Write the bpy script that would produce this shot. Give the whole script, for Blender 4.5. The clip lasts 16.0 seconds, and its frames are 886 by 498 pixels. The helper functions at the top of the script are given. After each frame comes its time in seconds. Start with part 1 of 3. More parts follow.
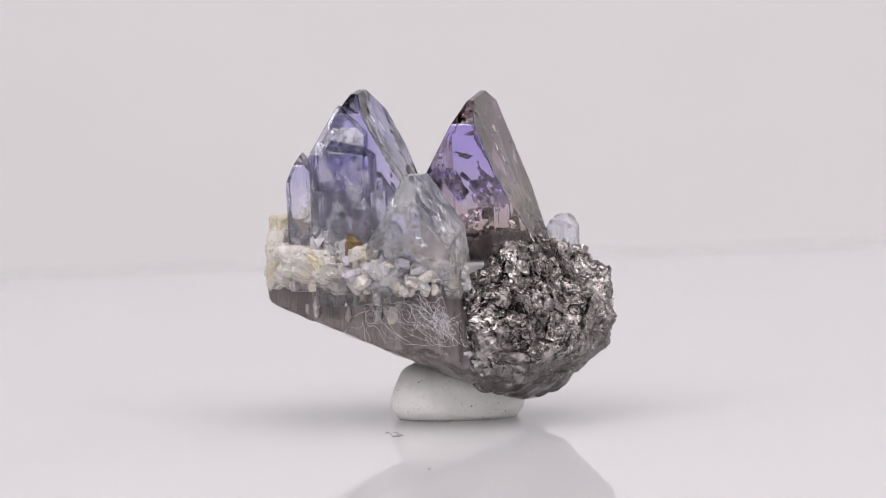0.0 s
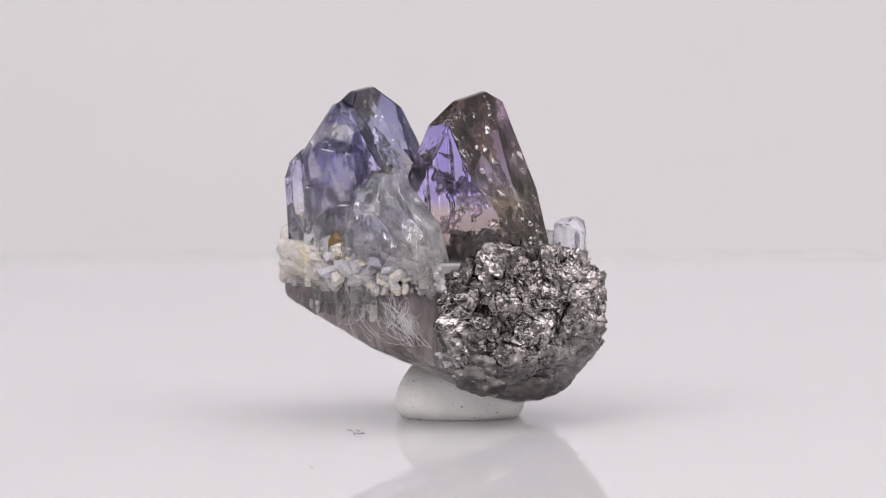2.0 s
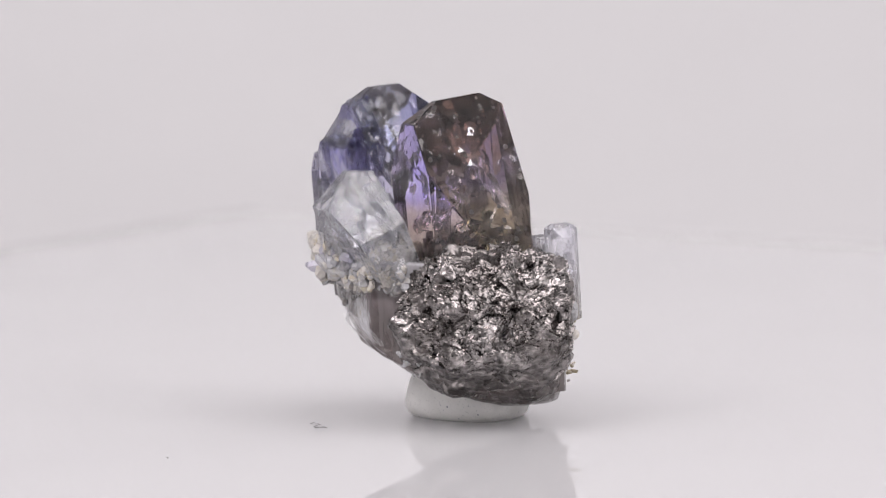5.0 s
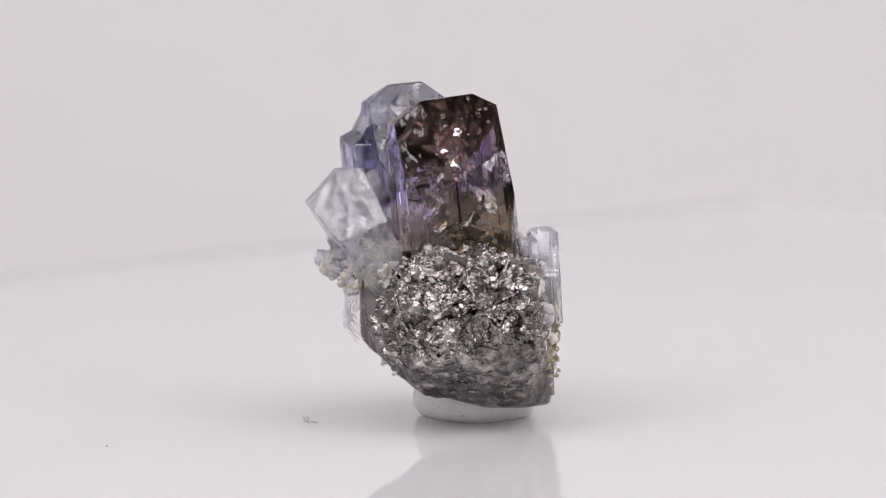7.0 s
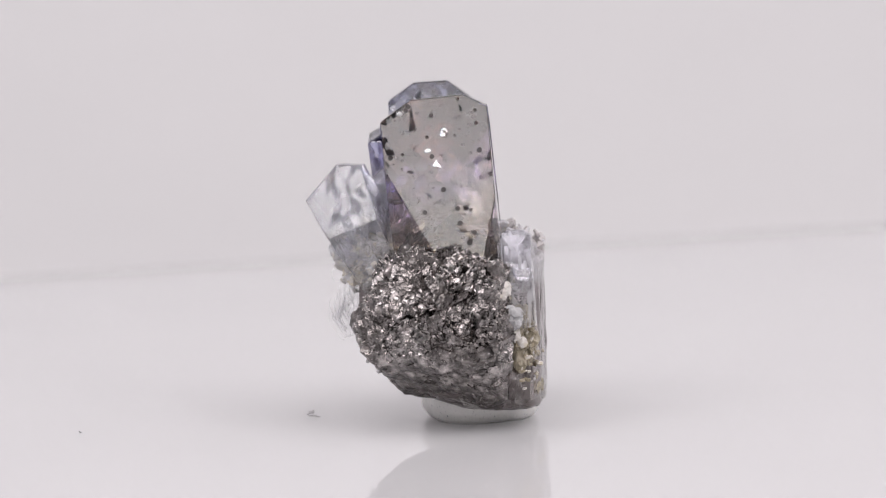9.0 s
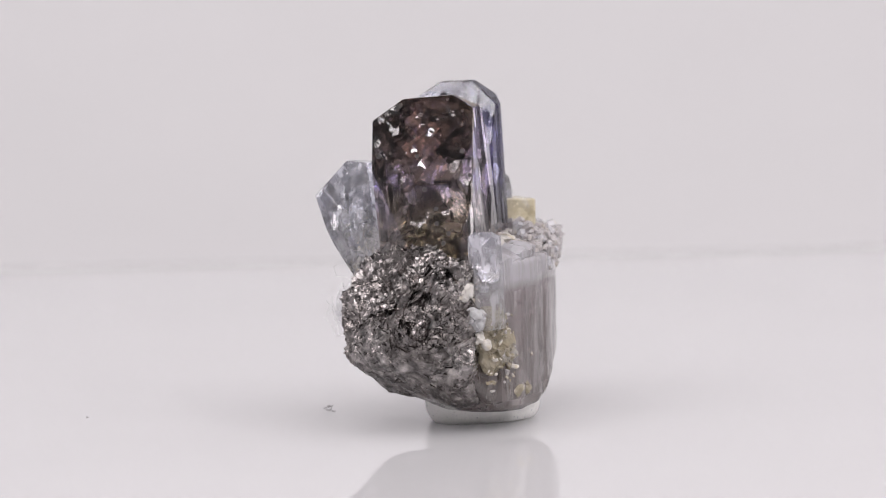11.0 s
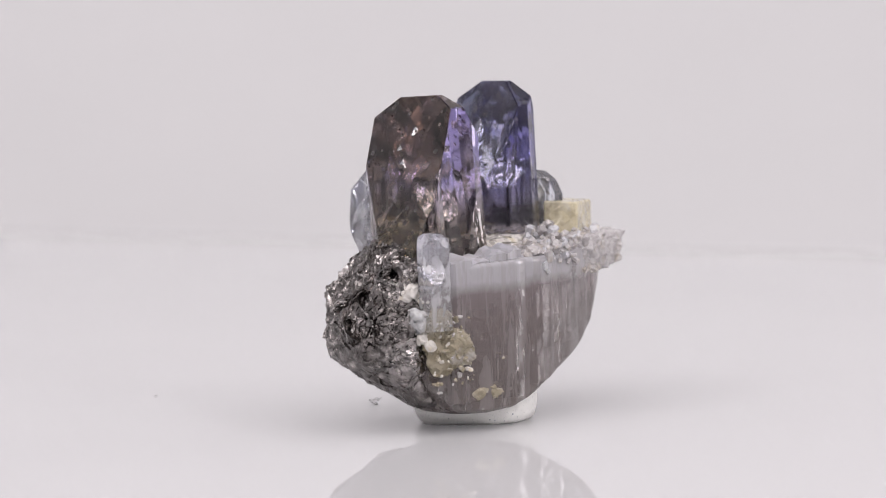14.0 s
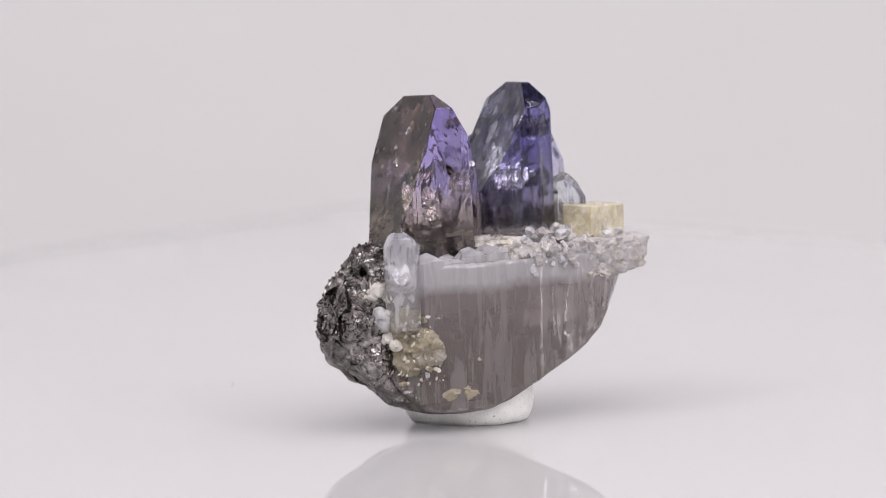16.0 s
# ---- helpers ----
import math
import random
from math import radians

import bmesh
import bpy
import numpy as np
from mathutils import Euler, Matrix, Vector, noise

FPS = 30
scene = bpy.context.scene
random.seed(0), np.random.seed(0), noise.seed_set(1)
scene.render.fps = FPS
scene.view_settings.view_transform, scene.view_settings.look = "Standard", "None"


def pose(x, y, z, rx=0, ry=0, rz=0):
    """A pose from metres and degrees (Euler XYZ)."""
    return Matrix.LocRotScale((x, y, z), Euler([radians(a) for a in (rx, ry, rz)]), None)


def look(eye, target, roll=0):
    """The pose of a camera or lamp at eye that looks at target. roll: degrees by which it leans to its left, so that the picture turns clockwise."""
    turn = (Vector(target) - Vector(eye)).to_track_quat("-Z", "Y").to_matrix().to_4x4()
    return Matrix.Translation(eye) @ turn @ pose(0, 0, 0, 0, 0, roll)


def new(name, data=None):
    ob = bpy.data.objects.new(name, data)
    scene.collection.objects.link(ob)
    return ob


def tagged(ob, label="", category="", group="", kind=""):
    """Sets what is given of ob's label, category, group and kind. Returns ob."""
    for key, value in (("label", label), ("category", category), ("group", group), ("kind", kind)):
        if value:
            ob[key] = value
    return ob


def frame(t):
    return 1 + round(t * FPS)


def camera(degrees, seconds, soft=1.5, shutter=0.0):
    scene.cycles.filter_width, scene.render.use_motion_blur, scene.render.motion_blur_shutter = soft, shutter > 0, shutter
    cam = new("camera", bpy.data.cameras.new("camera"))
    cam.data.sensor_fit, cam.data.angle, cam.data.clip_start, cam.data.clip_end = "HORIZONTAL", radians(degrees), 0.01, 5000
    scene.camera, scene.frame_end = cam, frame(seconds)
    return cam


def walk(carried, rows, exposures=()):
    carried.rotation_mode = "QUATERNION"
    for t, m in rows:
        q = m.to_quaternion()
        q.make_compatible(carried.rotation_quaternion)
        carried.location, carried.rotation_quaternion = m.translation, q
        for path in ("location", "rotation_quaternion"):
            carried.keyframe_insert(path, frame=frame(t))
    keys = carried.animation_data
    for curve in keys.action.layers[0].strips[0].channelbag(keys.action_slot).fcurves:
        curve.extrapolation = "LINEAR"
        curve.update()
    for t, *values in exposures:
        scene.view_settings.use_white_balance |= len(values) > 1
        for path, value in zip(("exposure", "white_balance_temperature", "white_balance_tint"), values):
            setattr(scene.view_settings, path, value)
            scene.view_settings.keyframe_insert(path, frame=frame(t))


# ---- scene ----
MM = 0.001
FLOOR = 0.2          # height of the tile's top in the specimen's own millimetres


def turn_at(t):
    """Degrees by which the turntable has gone round, clockwise from above, at t seconds."""
    return 8.610 * t + 0.01604 * t * (16 - t)


# ---- camera ----
cam = camera(5.865, 16.0, soft=0.9)
DIST, PITCH = 0.6275, radians(6.344)
EYE = Vector((-0.00084, -DIST * math.cos(PITCH), (12.55 - FLOOR) * MM + DIST * math.sin(PITCH)))
AIM = Vector((-0.00084, 0.0, (12.55 - FLOOR) * MM))
walk(cam, [(0.0, look(EYE, AIM, -1.45)), (16.0, look(EYE, AIM, -1.45))], exposures=[(0.0, 0.0), (16.0, 0.0)])
cam.data.dof.use_dof = True
cam.data.dof.focus_distance = 0.623
cam.data.dof.aperture_fstop = 48

# ---- light ----
world = bpy.data.worlds.new("tent_light")
scene.world = world
world.use_nodes = True
world.node_tree.nodes["Background"].inputs["Color"].default_value = (1.0, 0.97, 0.98, 1)
world.node_tree.nodes["Background"].inputs["Strength"].default_value = 0.05


def softbox(name, eye, target, w, h, watts, colour):
    data = bpy.data.lights.new(name, "AREA")
    data.shape, data.size, data.size_y = "RECTANGLE", w, h
    data.energy, data.color = watts, colour
    ob = new(name, data)
    ob.matrix_world = look(eye, target)
    return ob


def round_about(az, el, d):
    """A place d metres from the specimen: azimuth to the right of the camera, elevation."""
    a, e = radians(az), radians(el)
    return (d * math.sin(a) * math.cos(e), -d * math.cos(a) * math.cos(e), 0.015 + d * math.sin(e))


WARM = (1.0, 0.95, 0.974)
softbox("softbox_top", (0.09, -0.34, 0.86), (0, 0.04, 0), 1.35, 0.85, 10.3, WARM)
softbox("panel_front", round_about(-10, 38, 0.62), (0, 0, 0.015), 0.18, 0.17, 0.44, WARM)
softbox("panel_right", round_about(46, 33, 0.60), (0, 0, 0.015), 0.24, 0.27, 0.74, WARM)
softbox("panel_left", round_about(-52, 44, 0.60), (0, 0, 0.015), 0.20, 0.20, 0.92, WARM)
softbox("panel_side_right", round_about(109, 11, 0.55), (0, 0, 0.015), 0.10, 0.24, 0.42, WARM)


# ---- materials ----
def material(name):
    m = bpy.data.materials.new(name)
    m.use_nodes = True
    return m, m.node_tree.nodes, m.node_tree.links, m.node_tree.nodes["Principled BSDF"]


def coords(nodes, links, sx=1.0, sy=1.0, sz=1.0, rz=0.0):
    """Object coordinates in millimetres, stretched."""
    tc = nodes.new("ShaderNodeTexCoord")
    mp = nodes.new("ShaderNodeMapping")
    mp.vector_type = "POINT"
    mp.inputs["Rotation"].default_value = (0, 0, radians(rz))
    mp.inputs["Scale"].default_value = (1000 * sx, 1000 * sy, 1000 * sz)
    links.new(tc.outputs["Object"], mp.inputs["Vector"])
    return mp.outputs["Vector"]


def noise_tex(nodes, links, vec, scale, detail=4.0, rough=0.55, dist=0.0):
    n = nodes.new("ShaderNodeTexNoise")
    n.inputs["Scale"].default_value = scale
    n.inputs["Detail"].default_value = detail
    n.inputs["Roughness"].default_value = rough
    n.inputs["Distortion"].default_value = dist
    links.new(vec, n.inputs["Vector"])
    return n.outputs["Fac"]


def voronoi(nodes, links, vec, scale, feature="F1", out="Distance"):
    n = nodes.new("ShaderNodeTexVoronoi")
    n.feature = feature
    n.inputs["Scale"].default_value = scale
    links.new(vec, n.inputs["Vector"])
    return n.outputs[out]


def ramp(nodes, links, fac, stops):
    r = nodes.new("ShaderNodeValToRGB")
    el = r.color_ramp.elements
    while len(el) < len(stops):
        el.new(0.5)
    for e, (p, c) in zip(el, stops):
        e.position = p
        e.color = (*c, 1) if len(c) == 3 else c
    links.new(fac, r.inputs["Fac"])
    return r.outputs["Color"]


def grey(v):
    return (v, v, v)


def mix(nodes, links, fac, a, b, blend="MIX"):
    n = nodes.new("ShaderNodeMix")
    n.data_type, n.blend_type = "RGBA", blend
    for k, s in ((0, fac), (6, a), (7, b)):
        if hasattr(s, "node"):
            links.new(s, n.inputs[k])
        elif k == 0:
            n.inputs[k].default_value = s
        else:
            n.inputs[k].default_value = (*s, 1)
    return n.outputs[2]


def bump(nodes, links, height, strength, dist, normal=None):
    b = nodes.new("ShaderNodeBump")
    b.inputs["Strength"].default_value = strength
    b.inputs["Distance"].default_value = dist * MM
    links.new(height, b.inputs["Height"])
    if normal is not None:
        links.new(normal, b.inputs["Normal"])
    return b.outputs["Normal"]


def height_mm(nodes, links, lo, hi):
    """0 at the height lo, 1 at hi, in the specimen's millimetres."""
    sp = nodes.new("ShaderNodeSeparateXYZ")
    links.new(coords(nodes, links), sp.inputs[0])
    mr = nodes.new("ShaderNodeMapRange")
    mr.inputs["From Min"].default_value, mr.inputs["From Max"].default_value = lo, hi
    links.new(sp.outputs["Z"], mr.inputs["Value"])
    return mr.outputs["Result"]


def tilted(nodes, links, vec, scale, amount, normal=None, mask=None, flat=False):
    """Normals that lean cell by cell: flat ribs of a striated face, or the plates of a flaky crust."""
    vor = nodes.new("ShaderNodeTexVoronoi")
    vor.inputs["Scale"].default_value = scale
    links.new(vec, vor.inputs["Vector"])

    def vmath(op, x, y=None):
        n = nodes.new("ShaderNodeVectorMath")
        n.operation = op
        for k, q in ((0, x), (1, y)):
            if q is None:
                continue
            if hasattr(q, "node"):
                links.new(q, n.inputs[k])
            else:
                n.inputs[k].default_value = q
        return n.outputs[0]
    lean = vmath("MULTIPLY", vmath("SUBTRACT", vor.outputs["Color"], (0.5, 0.5, 0.5)), (2 * amount, 2 * amount, 0.15 * amount if flat else 2 * amount))
    if mask is not None:
        lean = vmath("MULTIPLY", lean, mask)
    vt = nodes.new("ShaderNodeVectorTransform")
    vt.vector_type, vt.convert_from, vt.convert_to = "VECTOR", "OBJECT", "WORLD"
    links.new(lean, vt.inputs[0])
    if normal is None:
        normal = nodes.new("ShaderNodeNewGeometry").outputs["Normal"]
    return vmath("NORMALIZE", vmath("ADD", normal, vt.outputs[0]))


def gem(name, zones, lo, hi, clear=1.0, cloud=0.4, cloud_col=(0.92, 0.91, 0.95), frost=0.0, flaw=0.6, streak=0.6, wob=0.3, tilt=0.08, ribs=1.0,
        crack=0.25, rough=0.015, ior=1.6, pit=0.0, turn=-14.0, share=0.53):
    """Zoned transparent crystal: colour by height, flat ribs along its length, splintered clear flaws."""
    m, nodes, links, bs = material(name)
    v = coords(nodes, links)
    h = height_mm(nodes, links, lo, hi)
    add = nodes.new("ShaderNodeMath")
    add.operation = "MULTIPLY_ADD"
    links.new(noise_tex(nodes, links, v, 0.35, 5, 0.6, 0.3), add.inputs[0])
    add.inputs[1].default_value = wob
    links.new(h, add.inputs[2])
    sub = nodes.new("ShaderNodeMath")
    sub.operation = "SUBTRACT"
    links.new(add.outputs[0], sub.inputs[0])
    sub.inputs[1].default_value = wob / 2
    col = ramp(nodes, links, sub.outputs[0], zones)
    mask = ramp(nodes, links, noise_tex(nodes, links, coords(nodes, links, 1, 1, streak), flaw, 5, 0.6, 0.5), [(share - 0.03, grey(0)), (share, grey(0.7)), (share + 0.08, grey(1))])
    weight = ramp(nodes, links, mask, [(0.0, grey(0)), (1.0, grey(cloud))])
    tone = mix(nodes, links, weight, col, cloud_col)
    pits = None
    if pit:
        pits = ramp(nodes, links, voronoi(nodes, links, v, 1.0), [(0.15, grey(0)), (0.21, grey(1))])
        spot = ramp(nodes, links, noise_tex(nodes, links, v, 0.4, 2), [(0.36, grey(1)), (0.44, grey(0))])
        pits = mix(nodes, links, spot, pits, grey(1.0))
        tone = mix(nodes, links, pits, (0.06, 0.045, 0.04), tone)
    links.new(tone, bs.inputs["Base Color"])
    links.new(ramp(nodes, links, mask, [(0.0, grey(clear)), (1.0, grey(clear - frost))]), bs.inputs["Transmission Weight"])
    bs.inputs["IOR"].default_value = ior
    gloss = ramp(nodes, links, mask, [(0.0, grey(rough)), (1.0, grey(rough * 3))])
    links.new(mix(nodes, links, pits, grey(0.6), gloss) if pit else gloss, bs.inputs["Roughness"])
    n1 = tilted(nodes, links, coords(nodes, links, 1, 1, 0.012, turn), ribs, tilt, flat=True) if tilt else None
    if tilt:
        n1 = tilted(nodes, links, coords(nodes, links, 1, 1, 0.03, turn), ribs * 3.1, tilt * 0.5, n1, flat=True)
    n1 = tilted(nodes, links, coords(nodes, links, 1, 1, 0.6, turn), 1.7, crack, n1, mask)
    if pit:
        n1 = bump(nodes, links, pits, pit, 0.25, n1)
    links.new(bump(nodes, links, noise_tex(nodes, links, v, 0.7, 3, 0.5), 0.05, 0.3, n1), bs.inputs["Normal"])
    return m


R_PRISM = gem("violet_gem", [(0.0, (0.42, 0.36, 0.34)), (0.24, (0.50, 0.40, 0.36)), (0.34, (0.60, 0.49, 0.55)), (0.43, (0.50, 0.42, 0.82)), (0.70, (0.42, 0.34, 0.90)), (1.0, (0.38, 0.29, 0.72))], 11.0, 24.5, cloud=0.2, tilt=0.13, ribs=0.8, ior=1.66, share=0.60, streak=0.2, crack=0.05)
R_RIBBED = gem("lilac_ribbed_gem", [(0.0, (0.50, 0.42, 0.36)), (0.30, (0.62, 0.54, 0.52)), (0.48, (0.66, 0.58, 0.80)), (0.75, (0.52, 0.44, 0.92)), (1.0, (0.42, 0.33, 0.82))], 11.0, 24.5, cloud=0.2, tilt=0.34, ribs=0.75, ior=1.66, share=0.60, streak=0.2, crack=0.05)
L_RIBBED = gem("blue_ribbed_gem", [(0.0, (0.62, 0.58, 0.60)), (0.35, (0.60, 0.56, 0.72)), (0.70, (0.46, 0.43, 0.84)), (1.0, (0.28, 0.25, 0.60))], 11.0, 25.0, cloud=0.3, tilt=0.30, ribs=0.75, ior=1.62, share=0.60, streak=0.2, crack=0.05)
R_DOME = gem("brown_gem", [(0.0, (0.62, 0.52, 0.27)), (0.35, (0.62, 0.53, 0.36)), (0.50, (0.44, 0.36, 0.38)), (0.62, (0.22, 0.135, 0.115)), (1.0, (0.27, 0.145, 0.10))], 11.0, 24.5, cloud=0.30, share=0.59, flaw=0.45, streak=1.0, tilt=0.0, crack=0.30, pit=0.9, ior=1.66)
L_PRISM = gem("blue_violet_gem", [(0.0, (0.82, 0.79, 0.82)), (0.35, (0.78, 0.76, 0.90)), (0.70, (0.55, 0.53, 0.90)), (1.0, (0.30, 0.27, 0.62))], 11.0, 25.0, clear=0.94, cloud=0.5, frost=0.25, share=0.55, tilt=0.10, ribs=0.9, ior=1.6)
L_DOME = gem("blue_grey_gem", [(0.0, (0.72, 0.71, 0.72)), (0.35, (0.62, 0.64, 0.72)), (0.75, (0.45, 0.49, 0.70)), (1.0, (0.29, 0.30, 0.50))], 11.0, 25.0, cloud=0.5, flaw=0.8, tilt=0.05, ior=1.62, crack=0.3)
PALE_GEM = gem("pale_lilac_gem", [(0.0, (0.93, 0.91, 0.88)), (0.5, (0.84, 0.86, 0.93)), (1.0, (0.80, 0.83, 0.94))], 10.0, 20.0, clear=0.93, frost=0.16, cloud=0.3, tilt=0.04, flaw=0.8, ior=1.6, crack=0.3)
SMOKY = gem("smoky_striated_gem", [(0.0, (0.20, 0.165, 0.155)), (0.5, (0.25, 0.205, 0.20)), (0.70, (0.30, 0.25, 0.255)), (0.78, (0.66, 0.64, 0.67)), (1.0, (0.76, 0.75, 0.79))], 2.0, 13.0, clear=0.55, cloud=0.36, cloud_col=(0.52, 0.48, 0.475), tilt=0.26, ribs=0.5, rough=0.04, wob=0.14, flaw=1.1, streak=0.12, crack=0.10, ior=1.6)
FROSTED_GEM = gem("frosted_lilac_gem", [(0.0, (0.86, 0.82, 0.74)), (0.45, (0.90, 0.89, 0.91)), (1.0, (0.88, 0.88, 0.97))], 6.0, 14.6, clear=0.85, cloud=0.3, frost=0.2, tilt=0.06, flaw=0.8, ior=1.55)


def graphite_mat():
    m, nodes, links, bs = material("flaky_graphite")
    v = coords(nodes, links)
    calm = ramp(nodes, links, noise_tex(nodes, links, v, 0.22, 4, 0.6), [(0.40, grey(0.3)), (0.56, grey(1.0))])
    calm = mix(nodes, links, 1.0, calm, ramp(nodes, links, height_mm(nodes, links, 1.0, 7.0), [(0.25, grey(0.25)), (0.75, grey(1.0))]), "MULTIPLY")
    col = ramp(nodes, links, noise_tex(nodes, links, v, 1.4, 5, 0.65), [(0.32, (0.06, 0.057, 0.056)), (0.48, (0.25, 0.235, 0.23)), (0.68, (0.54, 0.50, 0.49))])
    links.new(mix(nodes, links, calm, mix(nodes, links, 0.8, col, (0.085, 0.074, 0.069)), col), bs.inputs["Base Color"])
    bs.inputs["Metallic"].default_value = 1.0
    links.new(ramp(nodes, links, noise_tex(nodes, links, v, 0.6, 4), [(0.35, grey(0.16)), (0.7, grey(0.34))]), bs.inputs["Roughness"])
    n1 = tilted(nodes, links, v, 1.3, 0.26, None, calm)
    n2 = tilted(nodes, links, v, 3.6, 0.30, n1, calm)
    links.new(bump(nodes, links, noise_tex(nodes, links, v, 5.0, 4, 0.6), 0.3, 0.06, n2), bs.inputs["Normal"])
    return m


GRAPHITE = graphite_mat()


def druse_mat(name, a, b, stain, clear=0.35):
    m, nodes, links, bs = material(name)
    v = coords(nodes, links)
    col = ramp(nodes, links, noise_tex(nodes, links, v, 1.1, 5, 0.6), [(0.3, a), (0.7, b)])
    st = ramp(nodes, links, noise_tex(nodes, links, v, 0.55, 4, 0.6, 0.5), [(0.52, grey(0)), (0.66, grey(0.8))])
    links.new(mix(nodes, links, st, col, stain), bs.inputs["Base Color"])
    bs.inputs["Transmission Weight"].default_value = clear
    bs.inputs["IOR"].default_value = 1.42
    links.new(ramp(nodes, links, noise_tex(nodes, links, v, 2.0, 4), [(0.3, grey(0.03)), (0.7, grey(0.28))]), bs.inputs["Roughness"])
    n1 = tilted(nodes, links, v, 1.6, 0.25)
    n2 = tilted(nodes, links, v, 4.2, 0.22, n1)
    links.new(bump(nodes, links, noise_tex(nodes, links, v, 5.0, 3, 0.6), 0.2, 0.06, n2), bs.inputs["Normal"])
    return m


FROST = druse_mat("frosted_druse", (0.80, 0.745, 0.68), (0.93, 0.90, 0.86), (0.86, 0.74, 0.48), 0.36)
YELLOW = druse_mat("yellow_calcite", (0.72, 0.63, 0.42), (0.84, 0.78, 0.60), (0.84, 0.81, 0.74), 0.35)
GREY_FROST = druse_mat("greyish_druse", (0.54, 0.51, 0.51), (0.78, 0.75, 0.75), (0.60, 0.54, 0.46), 0.38)
CLEAR = druse_mat("clear_grains", (0.82, 0.82, 0.86), (0.92, 0.92, 0.95), (0.90, 0.83, 0.70), 0.55)
PALE_GRAIN = druse_mat("lilac_grains", (0.74, 0.72, 0.84), (0.86, 0.85, 0.92), (0.82, 0.81, 0.84), 0.6)
AMBER = druse_mat("amber_grains", (0.30, 0.19, 0.07), (0.42, 0.28, 0.12), (0.36, 0.25, 0.12), 0.6)
OCHRE = druse_mat("ochre_crystal", (0.47, 0.41, 0.28), (0.62, 0.55, 0.42), (0.72, 0.69, 0.65), 0.5)


def fracture_mat():
    """An air-filled crack: it throws back light like a rippled mirror."""
    m, nodes, links, bs = material("fracture_surface")
    v = coords(nodes, links)
    links.new(ramp(nodes, links, noise_tex(nodes, links, v, 1.2, 4), [(0.3, (0.55, 0.57, 0.66)), (0.7, (0.78, 0.76, 0.72))]), bs.inputs["Base Color"])
    bs.inputs["Metallic"].default_value = 1.0
    bs.inputs["Roughness"].default_value = 0.16
    links.new(bump(nodes, links, noise_tex(nodes, links, v, 1.6, 5, 0.6), 0.45, 0.25), bs.inputs["Normal"])
    return m


VEIL = fracture_mat()
WHITE = druse_mat("white_grains", (0.60, 0.60, 0.61), (0.76, 0.76, 0.77), (0.66, 0.63, 0.58), 0.4)


def putty_mat():
    m, nodes, links, bs = material("speckled_putty")
    v = coords(nodes, links)
    base = ramp(nodes, links, noise_tex(nodes, links, v, 0.6, 4), [(0.3, (0.76, 0.755, 0.73)), (0.7, (0.84, 0.835, 0.81))])
    sp = ramp(nodes, links, voronoi(nodes, links, v, 2.0), [(0.11, grey(1)), (0.17, grey(0))])
    fine = ramp(nodes, links, noise_tex(nodes, links, v, 6.0, 3), [(0.60, grey(0)), (0.70, grey(0.6))])
    c1 = mix(nodes, links, fine, base, (0.50, 0.50, 0.50))
    sp = mix(nodes, links, 1.0, sp, ramp(nodes, links, noise_tex(nodes, links, v, 1.7, 3), [(0.42, grey(0)), (0.62, grey(1))]), "MULTIPLY")
    links.new(mix(nodes, links, sp, c1, (0.16, 0.18, 0.23)), bs.inputs["Base Color"])
    bs.inputs["Roughness"].default_value = 0.45
    links.new(bump(nodes, links, noise_tex(nodes, links, v, 1.2, 6, 0.6), 0.5, 0.2), bs.inputs["Normal"])
    return m


PUTTY = putty_mat()


def tile_mat():
    """White polished acrylic: a matt white body under a weak clear gloss."""
    m, nodes, links, bs = material("white_acrylic")
    out = nodes["Material Output"]
    v = coords(nodes, links, 0.02, 0.02, 0.02)
    links.new(ramp(nodes, links, noise_tex(nodes, links, v, 1.0, 3), [(0.3, (0.48, 0.476, 0.485)), (0.7, (0.495, 0.491, 0.50))]), bs.inputs["Base Color"])
    bs.inputs["Roughness"].default_value = 0.9
    bs.inputs["Specular IOR Level"].default_value = 0.0
    bs.inputs["Subsurface Weight"].default_value = 1.0
    bs.inputs["Subsurface Radius"].default_value = (1.0, 1.0, 1.0)
    bs.inputs["Subsurface Scale"].default_value = 0.045
    gl = nodes.new("ShaderNodeBsdfGlossy")
    gl.inputs["Roughness"].default_value = 0.0
    mx = nodes.new("ShaderNodeMixShader")
    mx.inputs[0].default_value = 0.40
    links.new(bs.outputs[0], mx.inputs[1])
    links.new(gl.outputs[0], mx.inputs[2])
    links.new(mx.outputs[0], out.inputs["Surface"])
    return m


TILE = tile_mat()


def paper_mat():
    m, nodes, links, bs = material("white_paper")
    v = coords(nodes, links, 0.01, 0.01, 0.01)
    links.new(ramp(nodes, links, noise_tex(nodes, links, v, 1.0, 4), [(0.3, (0.60, 0.595, 0.60)), (0.7, (0.63, 0.625, 0.63))]), bs.inputs["Base Color"])
    bs.inputs["Roughness"].default_value = 0.85
    bs.inputs["Specular IOR Level"].default_value = 0.1
    links.new(bump(nodes, links, noise_tex(nodes, links, coords(nodes, links, 0.5, 0.5, 0.5), 1.0, 4), 0.05, 0.2), bs.inputs["Normal"])
    return m


PAPER = paper_mat()


def plain_mat(name, col, rough=0.7):
    m, nodes, links, bs = material(name)
    v = coords(nodes, links)
    links.new(ramp(nodes, links, noise_tex(nodes, links, v, 2.0, 3), [(0.3, tuple(c * 0.85 for c in col)), (0.7, col)]), bs.inputs["Base Color"])
    bs.inputs["Roughness"].default_value = rough
    return m


